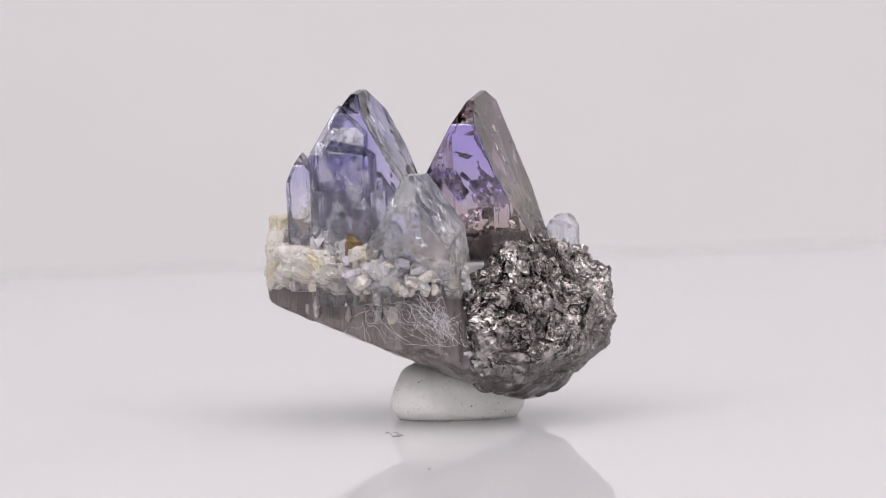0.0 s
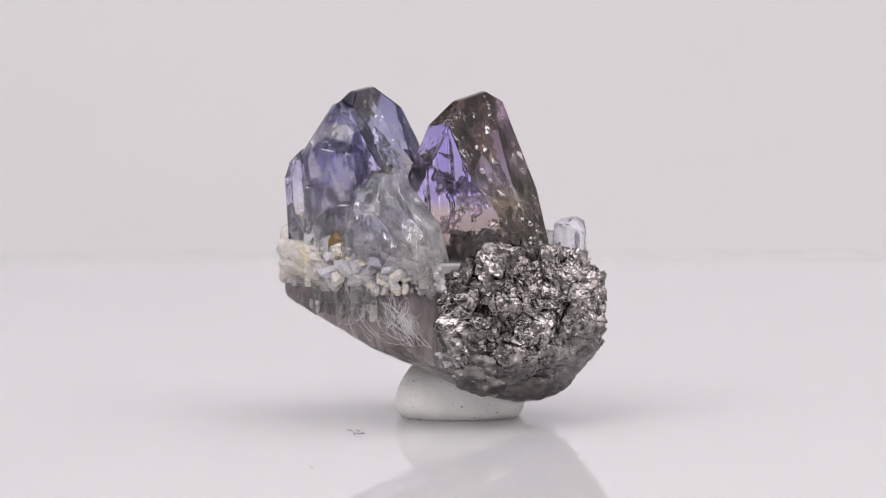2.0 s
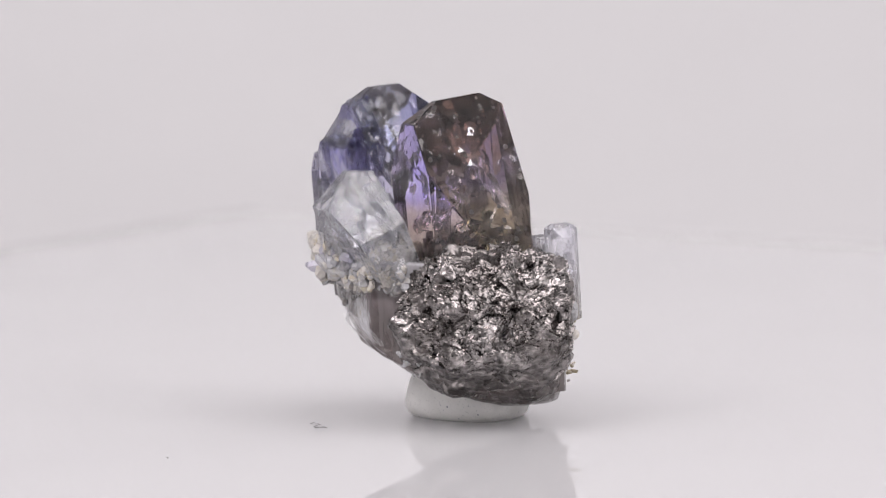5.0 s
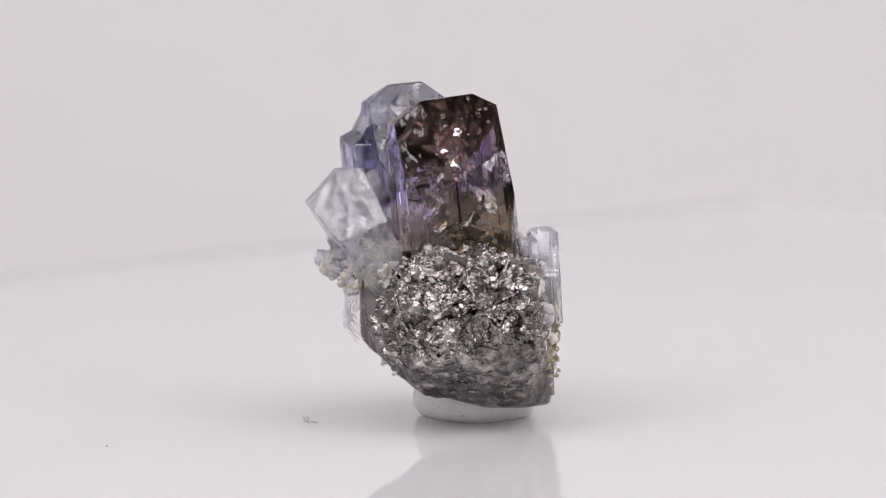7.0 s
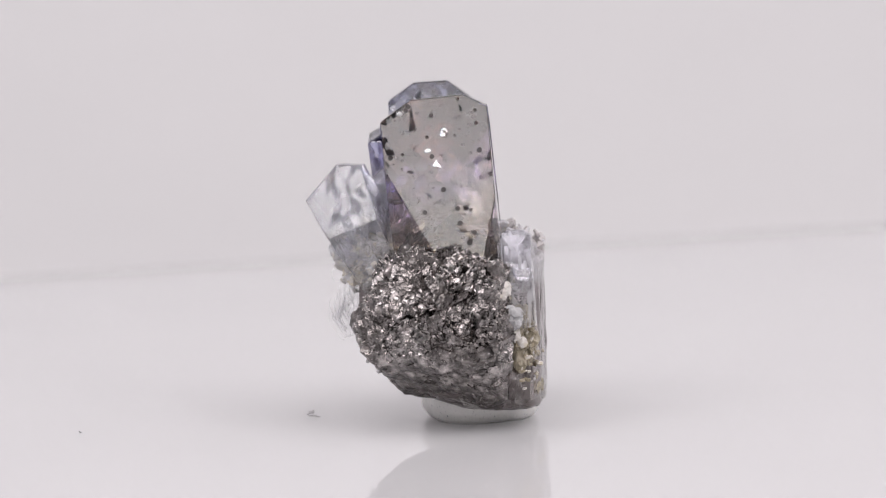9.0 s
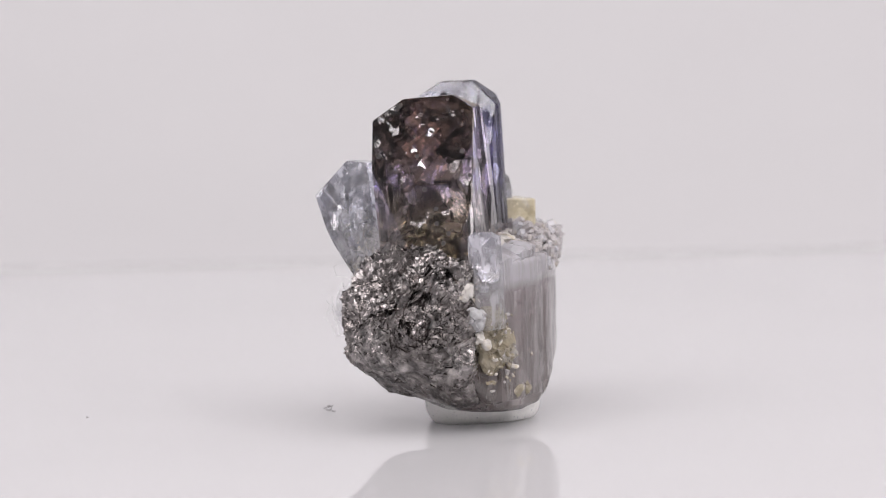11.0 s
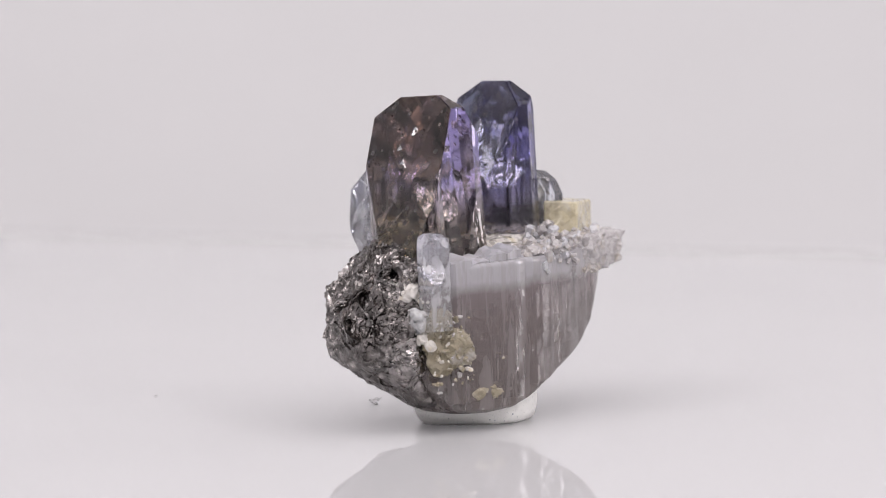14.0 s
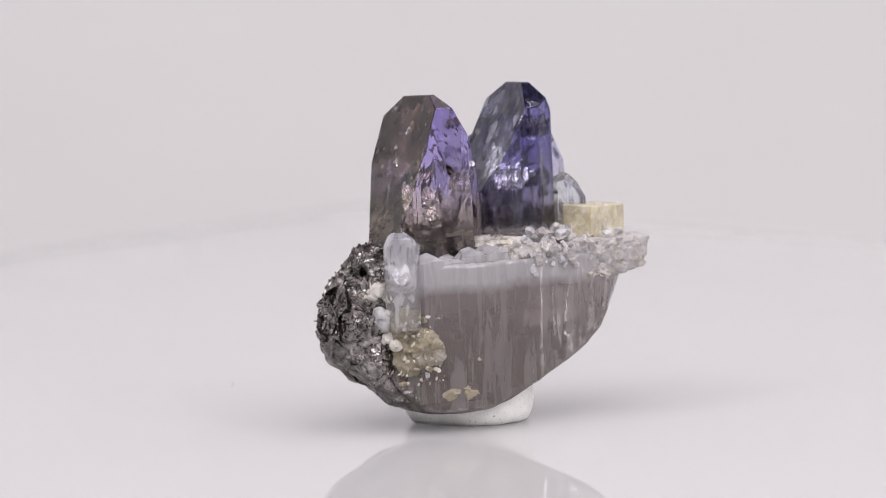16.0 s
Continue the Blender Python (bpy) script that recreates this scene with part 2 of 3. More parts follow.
FIBRE = plain_mat("white_fibre", (0.82, 0.82, 0.85))
# tones of the unseen enclosure, picked for dark reflections, front fill and side fill
STUDIO = plain_mat("dark_reflection_grey", (0.06, 0.058, 0.06), 0.8)
FRONT_FILL_GREY = plain_mat("front_fill_grey", (0.20, 0.195, 0.197), 0.8)
SIDE_FILL_GREY = plain_mat("side_fill_grey", (0.58, 0.57, 0.575), 0.8)
DARK_FIBRE = plain_mat("grey_fibre", (0.20, 0.19, 0.20))


# ---- building helpers ----
def mesh_of(name, bm, mat, smooth=False):
    """Finish a bmesh built in millimetres: into metres above the tile."""
    for v in bm.verts:
        v.co = Vector((v.co.x, v.co.y, v.co.z - FLOOR)) * MM
    for f in bm.faces:
        f.smooth = smooth
    me = bpy.data.meshes.new(name)
    bm.to_mesh(me)
    bm.free()
    me.materials.append(mat)
    return me


def part(name, bm, mat, parent, label="", smooth=False):
    ob = new(name, mesh_of(name, bm, mat, smooth))
    ob.parent = parent
    if label:
        tagged(ob, label)
    return ob


def way(az, el):
    a, e = radians(az), radians(el)
    return Vector((math.cos(a) * math.cos(e), math.sin(a) * math.cos(e), math.sin(e)))


def facets(planes, size=30.0):
    """A convex crystal: a block cut by planes (normal, distance) round the origin."""
    bm = bmesh.new()
    bmesh.ops.create_cube(bm, size=2 * size)
    for n, d in planes:
        r = bmesh.ops.bisect_plane(bm, geom=bm.verts[:] + bm.edges[:] + bm.faces[:], dist=1e-5, plane_co=n * d, plane_no=n, clear_outer=True)
        cut = [e for e in r["geom_cut"] if isinstance(e, bmesh.types.BMEdge)]
        if cut:
            bmesh.ops.contextual_create(bm, geom=cut)
    bmesh.ops.recalc_face_normals(bm, faces=bm.faces[:])
    return bm


def crystal(at, turn, lean_u, lean_v, sides, tops, bevel=0.06):
    """A prismatic crystal. sides: (azimuth, distance) of its prism faces; tops: (azimuth, elevation, height at which the face meets the axis)."""
    planes = [(way(a, 0), d) for a, d in sides] + [(way(a, e), math.sin(radians(e)) * h) for a, e, h in tops] + [(Vector((0, 0, -1)), 0.0)]
    bm = facets(planes)
    if bevel:
        bmesh.ops.bevel(bm, geom=bm.edges[:], offset=bevel, segments=1, affect="EDGES", clamp_overlap=True)
    m = pose(*at) @ pose(0, 0, 0, 0, 0, turn) @ pose(0, 0, 0, 0, lean_u, 0) @ pose(0, 0, 0, -lean_v, 0, 0)
    bmesh.ops.transform(bm, matrix=m, verts=bm.verts[:])
    return bm


def rock(centre, planes, soft, relief, level=6):
    """A rounded lump bounded by planes (azimuth, elevation, distance from the centre), roughened by relief(point, normal)."""
    bm = bmesh.new()
    bmesh.ops.create_icosphere(bm, subdivisions=level, radius=1.0)
    c = Vector(centre)
    ns = np.array([way(a, e) for a, e, _ in planes])
    ds = np.array([d for _, _, d in planes])
    dirs = np.array([v.co.normalized() for v in bm.verts])
    k = np.maximum(dirs @ ns.T / ds, 1e-6)
    r = 1.0 / (k ** soft).sum(1) ** (1.0 / soft)
    for v, d, rr in zip(bm.verts, dirs, r):
        d = Vector(d)
        p = c + d * rr
        v.co = p + d * relief(p)
    return bm


def fbm(p, scale, octaves=4):
    return noise.fractal(p * scale, 0.9, 2.0, octaves)


def spin(ob, rest=None):
    """Carry a thing round with the turntable."""
    rest = rest if rest is not None else Matrix()
    walk(ob, [(0.5 * i, pose(0, 0, 0, 0, 0, -turn_at(0.5 * i)) @ rest) for i in range(33)])


# ---- setting ----
def sheet(name, w, d, z, mat, label):
    bm = bmesh.new()
    bmesh.ops.create_cube(bm, size=1.0)
    bmesh.ops.scale(bm, vec=(w, d, 10.0), verts=bm.verts[:])
    bmesh.ops.translate(bm, vec=(0, 0, z), verts=bm.verts[:])
    ob = new(name, mesh_of(name, bm, mat))
    return tagged(ob, label, kind="structure")


def sweep():
    """One sheet of paper: flat under the turntable, curving up into the wall behind it."""
    bm = bmesh.new()
    prof = [(-900.0, -22.0), (250.0, -22.0)]
    for i in range(1, 25):
        a = radians(90 * i / 24)
        prof.append((250 + 300 * math.sin(a), -22 + 300 * (1 - math.cos(a))))
    prof.append((550.0, 1100.0))
    rows = [[bm.verts.new((x, y, z)) for y, z in prof] for x in (-800.0, 800.0)]
    low = [[bm.verts.new((x, y + 3.0, z - 3.0)) for y, z in prof] for x in (-800.0, 800.0)]
    for i in range(len(prof) - 1):
        bm.faces.new((rows[0][i], rows[1][i], rows[1][i + 1], rows[0][i + 1]))
        bm.faces.new((low[0][i], low[0][i + 1], low[1][i + 1], low[1][i]))
    ob = new("backdrop", mesh_of("backdrop", bm, PAPER, True))
    return tagged(ob, "plain white paper sweep behind the turntable", kind="structure")


backdrop = sweep()


def added_wall(name, x, y, w, d, z0, z1, mat):
    bm = bmesh.new()
    bmesh.ops.create_cube(bm, size=1.0)
    bmesh.ops.scale(bm, vec=(w, d, z1 - z0), verts=bm.verts[:])
    bmesh.ops.translate(bm, vec=(x, y, (z0 + z1) / 2), verts=bm.verts[:])
    return tagged(new(name, mesh_of(name, bm, mat)), "unseen grey wall added to set fill light and reflections", kind="structure")


# added enclosure, never in view: it bounces fill and gives the gems darks to reflect
added_wall("wall_east", 815, -180, 30, 1500, -30, 1100, SIDE_FILL_GREY)
added_wall("wall_west", -815, -180, 30, 1500, -30, 1100, SIDE_FILL_GREY)
added_wall("wall_south", 0, -920, 1600, 30, -30, 1100, FRONT_FILL_GREY)
added_wall("ceiling", 0, -180, 1660, 1500, 1102, 1130, STUDIO)


def tile():
    bm = bmesh.new()
    bmesh.ops.create_cube(bm, size=1.0)
    bmesh.ops.scale(bm, vec=(TILE_SIDE, TILE_SIDE, 18.0), verts=bm.verts[:])
    bmesh.ops.translate(bm, vec=(0, 0, FLOOR - 9.0), verts=bm.verts[:])
    bmesh.ops.bevel(bm, geom=bm.edges[:], offset=6.0, segments=8, affect="EDGES")
    bmesh.ops.rotate(bm, cent=(0, 0, 0), matrix=Matrix.Rotation(radians(TILE_TURN), 3, "Z"), verts=bm.verts[:])
    thing = tagged(new("turntable"), "square glossy white acrylic turntable top", "turntable")
    part("top_plate", bm, TILE, thing, "polished white acrylic plate")
    b2 = bmesh.new()
    bmesh.ops.create_cone(b2, cap_ends=True, segments=64, radius1=80, radius2=80, depth=4)
    bmesh.ops.translate(b2, vec=(0, 0, FLOOR - 18.1 - 2), verts=b2.verts[:])
    part("base", b2, PAPER, thing, "low white round base")
    return thing


TILE_SIDE, TILE_TURN = 222.0, 6.0
turntable = tile()


# ---- the specimen ----
specimen = tagged(new("mineral_specimen"), "violet and smoky gem crystals on dark flaky graphite and pale druse", "mineral specimen")



def gem_part(bm, prism, dome, label, ribbed=None):
    """A crystal whose upright prism faces and sloping end faces differ in colour."""
    ob = part("crystal", bm, prism, specimen, label)
    ob.data.materials.append(dome)
    if ribbed:
        ob.data.materials.append(ribbed)
    for p in ob.data.polygons:
        n = p.normal
        if n.z > 0.2 and p.area > 2e-7:
            p.material_index = 1
        elif ribbed and n.dot(way(52, 0)) > 0.55:
            p.material_index = 2
    return ob


LEAN = -5.0
gem_part(crystal((2.1, -0.42, 8.0), -14, 0, LEAN,
         [(90, 3.9), (-90, 3.9), (0, 5.4), (180, 4.4), (52, 4.9), (143, 3.85), (-37, 3.95), (-132, 4.9)],
         [(0, 20.5, 16.5), (180, 29, 16.25), (-90, 60, 16.75), (90, 58, 17.3), (0, 90, 15.85)]), R_PRISM, R_DOME, "large violet and brown wedge-tipped crystal", R_RIBBED)
gem_part(crystal((-6.59, 0.64, 8.0), -14, 0, -2.5,
         [(90, 3.25), (-90, 3.2), (0, 4.6), (180, 2.4), (48, 4.2), (122, 2.6), (152, 2.2), (-48, 4.4), (-132, 3.6)],
         [(0, 28, 16.9), (180, 28, 16.6), (-90, 58, 17.0), (90, 50, 17.2), (0, 90, 16.2)]), L_PRISM, L_DOME, "large blue-grey wedge-tipped crystal", L_RIBBED)
gem_part(crystal((-8.0, -1.5, 9.0), -14, 0, -6,
         [(90, 1.6), (-90, 1.1), (0, 2.2), (180, 1.9)], [(180, 29, 14.5), (-90, 29, 13.0), (0, 50, 14.2)]), L_PRISM, FROSTED_GEM, "clear stepped crystal with a cracked white face")
gem_part(crystal((-7.5, -2.2, 9.0), -14, 0, -6,
         [(90, 1.6), (-90, 1.25), (0, 2.1), (180, 2.3), (-135, 2.0)], [(180, 30, 13.6), (-72, 66, 11.9), (10, 48, 12.9)]), L_PRISM, L_DOME, "lower step of the blue-grey crystal")
gem_part(crystal((-10.75, -1.2, 10.0), -14, 0, -4,
         [(90, 0.95), (-90, 0.95), (0, 0.95), (180, 1.0), (45, 1.0), (-45, 1.0)], [(180, 24, 10.2), (0, 38, 9.8), (-90, 60, 9.8)]), L_PRISM, L_DOME, "slender lilac crystal")
gem_part(crystal((-2.0, -4.9, 10.0), -20, 0, -21,
         [(90, 1.9), (0, 2.9), (180, 2.9), (-52, 3.3), (-128, 3.3)],
         [(0, 28, 10.1), (180, 28, 10.1), (-90, 62, 9.28), (90, 67, 9.43), (-90, -13, -4.3)]), PALE_GEM, PALE_GEM, "stubby colourless crystal with a bevelled top")
gem_part(crystal((-4.6, -5.2, 9.5), -20, 0, -14,
         [(90, 1.2), (-90, 1.3), (0, 1.3), (180, 1.1)], [(0, 40, 6.6), (180, 30, 6.3), (-90, 55, 6.4)]), PALE_GEM, L_PRISM, "small violet-edged crystal beside the colourless one")
gem_part(crystal((7.9, 3.05, 7.6), -20, 0, -2,
         [(90, 1.15), (-90, 1.0), (0, 1.2), (180, 1.2), (45, 1.2), (-45, 1.1), (135, 1.2), (-135, 1.1)],
         [(0, 40, 7.5), (180, 40, 7.3), (-90, 55, 7.4), (90, 55, 7.4), (0, 90, 7.0)], 0.15), FROSTED_GEM, FROSTED_GEM, "small pale lilac crystal")
gem_part(crystal((6.6, 2.6, 8.0), -14, 0, -3,
         [(90, 0.5), (-90, 0.5), (0, 0.6), (180, 0.6)], [(0, 80, 5.6)]), PALE_GEM, PALE_GEM, "tiny striated crystal")
gem_part(crystal((-9.3, 2.1, 10.0), -14, 0, 2,
         [(90, 0.9), (-90, 0.9), (0, 1.1), (180, 1.0), (45, 1.0)], [(180, 32, 7.3), (90, 50, 7.6), (0, 60, 7.5)]), PALE_GEM, PALE_GEM, "clear pale crystal beside the yellow calcite")
# slimmer crystals grown side by side at the foot of the blue-grey one
for cx, cy, cw, ch, ln, a, b in ((-9.35, -2.5, 0.75, 7.6, -5, PALE_GEM, L_DOME), (-6.3, -3.9, 0.8, 6.6, -7, L_PRISM, PALE_GEM), (-5.0, -3.4, 0.85, 7.8, -6, PALE_GEM, L_PRISM),
                                 (-8.2, -3.9, 0.7, 5.4, -8, PALE_GEM, PALE_GEM), (-3.9, -2.8, 0.8, 6.2, -4, L_PRISM, L_DOME), (-11.6, -0.4, 0.6, 4.6, -5, PALE_GEM, PALE_GEM)):
    gem_part(crystal((cx, cy, 10.0), -14, 0, ln, [(90, 0.8), (-90, cw), (0, cw), (180, cw), (-45, cw * 1.1), (-135, cw * 1.15)],
             [(180, 35, ch + 0.4), (0, 32, ch + 0.6), (-90, 58, ch + 0.3)]), a, b, "slim pale lilac crystal")
# row of frosted column tops along the back
for cx, cy, cw, ch, rz in ((5.9, 4.0, 1.0, 9.5, -20), (4.3, 4.5, 1.1, 9.3, -20), (2.6, 4.9, 1.0, 9.7, -20), (1.2, 5.35, 0.9, 9.8, -10), (-0.2, 5.2, 0.8, 9.2, 0)):
    gem_part(crystal((cx, cy - 0.28, 2.2), rz, 0, 0, [(90, 0.75), (-90, 0.9), (0, cw), (180, cw), (45, 1.05), (135, 1.05)],
             [(0, 46, ch + 1.5), (180, 50, ch + 1.4), (90, 55, ch + 1.3), (40, 70, ch + 1.0)], 0.25), SMOKY, SMOKY, "frosted striated column top")


def striated(p):
    """Fine upright ribs with a little waviness."""
    ribs = noise.noise(Vector((p.x * 0.8, p.y * 0.8, p.z * 0.02)))
    return 0.12 * ribs + 0.07 * fbm(p, 0.4, 2) + 0.2 * max(0.0, noise.noise(p * 0.7) - 0.25)


BASE_C = Vector((-1.5, -0.5, 8.0))


def through_point(az, el, p):
    n = way(az, el)
    return (az, el, n.dot(Vector(p) - BASE_C))


base_planes = [through_point(70, 0, (1.3, 6.4, 8)), through_point(85, 0, (1.3, 6.5, 8)), through_point(98, 0, (-5.0, 7.0, 8)), through_point(180, 0, (-13.7, 0, 0)),
               through_point(45, 0, (6.6, 3.9, 8)), through_point(-45, 0, (7.4, -1.5, 8)), through_point(-125, 0, (-1.66, -7.2, 8)), through_point(0, 0, (8.6, 0, 0)),
               through_point(-70, 0, (2.5, -5.2, 8)), through_point(0, 90, (0, 0, 12.2)), through_point(138, -45, (-7.4, 6.3, 5.4)), through_point(138, -20, (-10.3, 5.6, 8.3)),
               through_point(-165, -66, (-4.7, 0, 5.1)), through_point(-101, -41, (3, -4.94, 2.9)), through_point(-101, -70, (3, -0.76, 1.4)),
               through_point(0, -90, (0, 0, 1.3)), through_point(-120, -50, (-1, -6.3, 5.3)), through_point(0, -40, (8.2, 0, 3.7)), through_point(-55, -59, (3.24, -4.63, 2.84))]
part("base", rock(BASE_C, base_planes, 34, striated, 7), SMOKY, specimen, "smoky brown striated keel of intergrown crystal", True)


def flake(p, scale, tilt):
    """Height of a tilted flake: each cell of the crust slopes its own way."""
    q = noise.voronoi(p * scale)[1][0]
    return noise.noise_vector(q * 5.3).dot(p * scale - q) * tilt / scale + noise.noise(q * 9.1) * 0.12 / scale


def flaky(p):
    rough = min(1.15, max(0.3, (p.z - 3.5) / 4.0)) * (0.85 + 0.6 * noise.noise(p * 0.28 + Vector((2, 0, 5))))
    a = fbm(p, 0.30, 3) * 0.55
    return a + rough * (flake(p, 0.55, 0.55) + flake(p + Vector((3, 1, 7)), 1.3, 0.6) + flake(p + Vector((1, 8, 2)), 2.9, 0.75)) + 0.03 * fbm(p, 4.0, 3) - 0.1


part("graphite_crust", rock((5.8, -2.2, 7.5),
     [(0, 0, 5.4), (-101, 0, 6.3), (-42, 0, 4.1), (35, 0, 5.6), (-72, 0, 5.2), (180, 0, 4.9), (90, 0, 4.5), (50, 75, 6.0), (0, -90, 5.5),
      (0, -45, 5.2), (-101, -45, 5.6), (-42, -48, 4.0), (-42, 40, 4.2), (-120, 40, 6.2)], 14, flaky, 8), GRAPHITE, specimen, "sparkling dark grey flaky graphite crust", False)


def grainy(p):
    return 0.6 * fbm(p, 0.35, 3) + flake(p, 0.8, 0.6) + flake(p + Vector((5, 2, 1)), 1.8, 0.8) + 0.08 * fbm(p, 2.5, 3)


part("druse_band", rock((-6.0, -1.8, 11.5),
     [(-125, 0, 4.2), (180, 0, 7.2), (0, 0, 6.5), (90, 0, 5.6), (-70, 0, 5.4), (0, 90, 1.9), (0, -90, 1.6), (-120, -60, 2.4)], 10, grainy, 6), FROST, specimen, "pale frosted druse of tiny crystals", False)
part("druse_band", rock((-6.5, 3.5, 11.8),
     [(87, 0, 3.0), (180, 0, 6.7), (0, 0, 6.0), (-90, 0, 4.0), (0, 90, 1.1), (0, -90, 1.7), (138, -30, 6.4)], 12, grainy, 6), GREY_FROST, specimen, "greyish frosted druse ledge", False)
part("calcite", crystal((-10.8, 3.4, 11.0), 18, 0, 0, [(0, 2.36), (180, 2.5), (90, 1.13), (-90, 1.4)], [(150, 86, 4.1)], 0.12), YELLOW, specimen, "blocky pale yellow calcite crystal")
part("calcite", rock((-12.7, 1.4, 12.0), [(0, 0, 1.1), (180, 0, 1.0), (90, 0, 1.2), (-90, 0, 1.2), (0, 90, 2.2), (0, -90, 2.4)], 4, lambda p: 0.3 * fbm(p, 0.6, 3) + flake(p, 1.2, 0.5), 5), FROST, specimen, "pale rounded grain at the tip")
part("amber_grain", crystal((-7.45, -4.75, 12.2), 20, 0, -8, [(0, 0.6), (180, 0.6), (90, 0.6), (-90, 0.6)], [(0, 45, 2.2), (180, 50, 2.1), (-90, 60, 2.1)]), AMBER, specimen, "small amber-brown crystal")
part("beige_patch", rock((4.1, 4.75, 2.9), [(70, 0, 0.6), (-20, 0, 1.4), (160, 0, 1.3), (-90, 0, 0.6), (0, 90, 0.7), (0, -90, 0.7)], 2.6, lambda p: flake(p, 1.8, 0.8) + 0.3 * fbm(p, 0.9, 3), 5), OCHRE, specimen, "beige crumbly patch")
part("white_grain", rock((9.1, 2.2, 8.3), [(20, 0, 0.65), (110, 0, 0.75), (200, 0, 0.7), (-70, 0, 0.7), (0, 90, 0.85), (0, -90, 0.8)], 2.2, lambda p: flake(p, 1.5, 0.6) + 0.2 * fbm(p, 0.8, 3), 5), WHITE, specimen, "rounded white grain")
part("yellow_patch", rock((7.2, 3.1, 6.9), [(55, 0, 0.85), (-35, 0, 1.8), (145, 0, 2.3), (-90, 0, 0.8), (150, 50, 2.0), (0, 90, 2.6), (0, -90, 2.8)], 2.6, lambda p: flake(p, 1.3, 0.7) + 0.55 * fbm(p, 0.55, 4), 5), OCHRE, specimen, "ochre-stained crystal patch")
for k, (gx, gy, gz, gr) in enumerate(((9.5, 0.6, 10.2, 0.6), (9.0, 1.4, 10.4, 0.8), (8.9, 2.4, 7.2, 0.45), (8.6, 2.9, 6.5, 0.35), (9.9, -0.2, 9.9, 0.4))):
    part("white_grain", rock((gx, gy, gz), [(20, 0, gr), (110, 0, gr), (200, 0, gr), (-70, 0, gr), (0, 90, gr), (0, -90, gr)], 2.4, lambda p: flake(p, 1.9, 0.7) + 0.15 * fbm(p, 0.9, 3), 4), FROST, specimen, "small white grain")


# ---- healed fractures inside the clear crystals ----
def veil(centre, az, el, w, h, seed):
    """A thin, wavy, ragged-edged flake of a fracture."""
    bm = bmesh.new()
    n = way(az, el)
    a = n.orthogonal().normalized()
    b = n.cross(a)
    grid = {}
    for i in range(15):
        for k in range(15):
            u, v = (i - 7) / 7, (k - 7) / 7
            edge = u * u + v * v + 0.7 * noise.noise(Vector((u * 2.3, v * 2.3, seed * 3.1)))
            if edge < 0.85:
                q = Vector(centre) + a * u * w + b * v * h
                lift = 0.35 * noise.noise(q * 0.9 + Vector((0, 0, seed))) + 0.12 * noise.noise(q * 3.0)
                grid[i, k] = [bm.verts.new(q + n * (lift + o)) for o in (0.03, -0.03)]
    for i, k in grid:
        c = [(i, k), (i + 1, k), (i + 1, k + 1), (i, k + 1)]
        if all(x in grid for x in c):
            bm.faces.new([grid[x][0] for x in c])
            bm.faces.new([grid[x][1] for x in reversed(c)])
    part("fracture", bm, VEIL, specimen, "bright healed fracture inside the crystal", False)


for k, (c, az, el, w, h) in enumerate((((2.6, -1.6, 20.6), -20, 20, 1.0, 1.8), ((3.0, -0.8, 18.4), 5, 35, 1.6, 0.9), ((2.4, -2.6, 17.0), -60, 10, 0.9, 1.5),
                                       ((3.2, 0.6, 16.2), 30, 30, 1.2, 1.6), ((1.2, -3.2, 15.0), -80, 30, 1.8, 0.8), ((1.0, 1.6, 17.5), 60, 15, 0.8, 2.0),
                                       ((-6.2, -0.6, 20.0), -30, 20, 1.4, 1.8), ((-5.4, 0.8, 17.6), 20, 30, 1.5, 1.4), ((-7.8, -2.6, 20.6), -100, 30, 1.2, 1.2),
                                       ((-7.2, -2.8, 16.6), -110, 15, 1.3, 1.8), ((-2.2, -6.6, 14.6), -40, 30, 0.7, 0.8),
                                       ((7.9, 3.0, 11.6), 30, 30, 0.6, 0.9))):
    veil(c, az, el, w, h, k + 1)


# two bright feathers that reach the surface of the brown face
for u, h, w, tall, seed in ((0.7, 13.6, 0.7, 0.6, 91), (-0.4, 11.7, 0.6, 1.5, 93)):
    spot = pose(2.1, -0.42, 8.0) @ pose(0, 0, 0, 0, 0, -14) @ pose(0, 0, 0, -LEAN, 0, 0) @ Vector((0.374 * (16.5 - h) - 0.06, u, h))
    veil(spot, -14, 20, w, tall, seed)


shard = random.Random(21)
for k in range(12):
    hgt = shard.uniform(13.5, 21.5)
    half = 0.30 * (25.0 - hgt)
    veil((1.9 + shard.uniform(-half, half), -1.2 + shard.uniform(-2.8, 2.8), hgt), shard.uniform(0, 360), shard.uniform(5, 60), shard.uniform(0.25, 0.8), shard.uniform(0.3, 0.9), 30 + k)
for k in range(9):
    hgt = shard.uniform(13.5, 21.5)
    half = 0.22 * (25.0 - hgt)
    veil((-6.6 + shard.uniform(-half, half), -1.0 + shard.uniform(-2.4, 2.2), hgt), shard.uniform(0, 360), shard.uniform(5, 60), shard.uniform(0.3, 0.9), shard.uniform(0.3, 1.1), 60 + k)


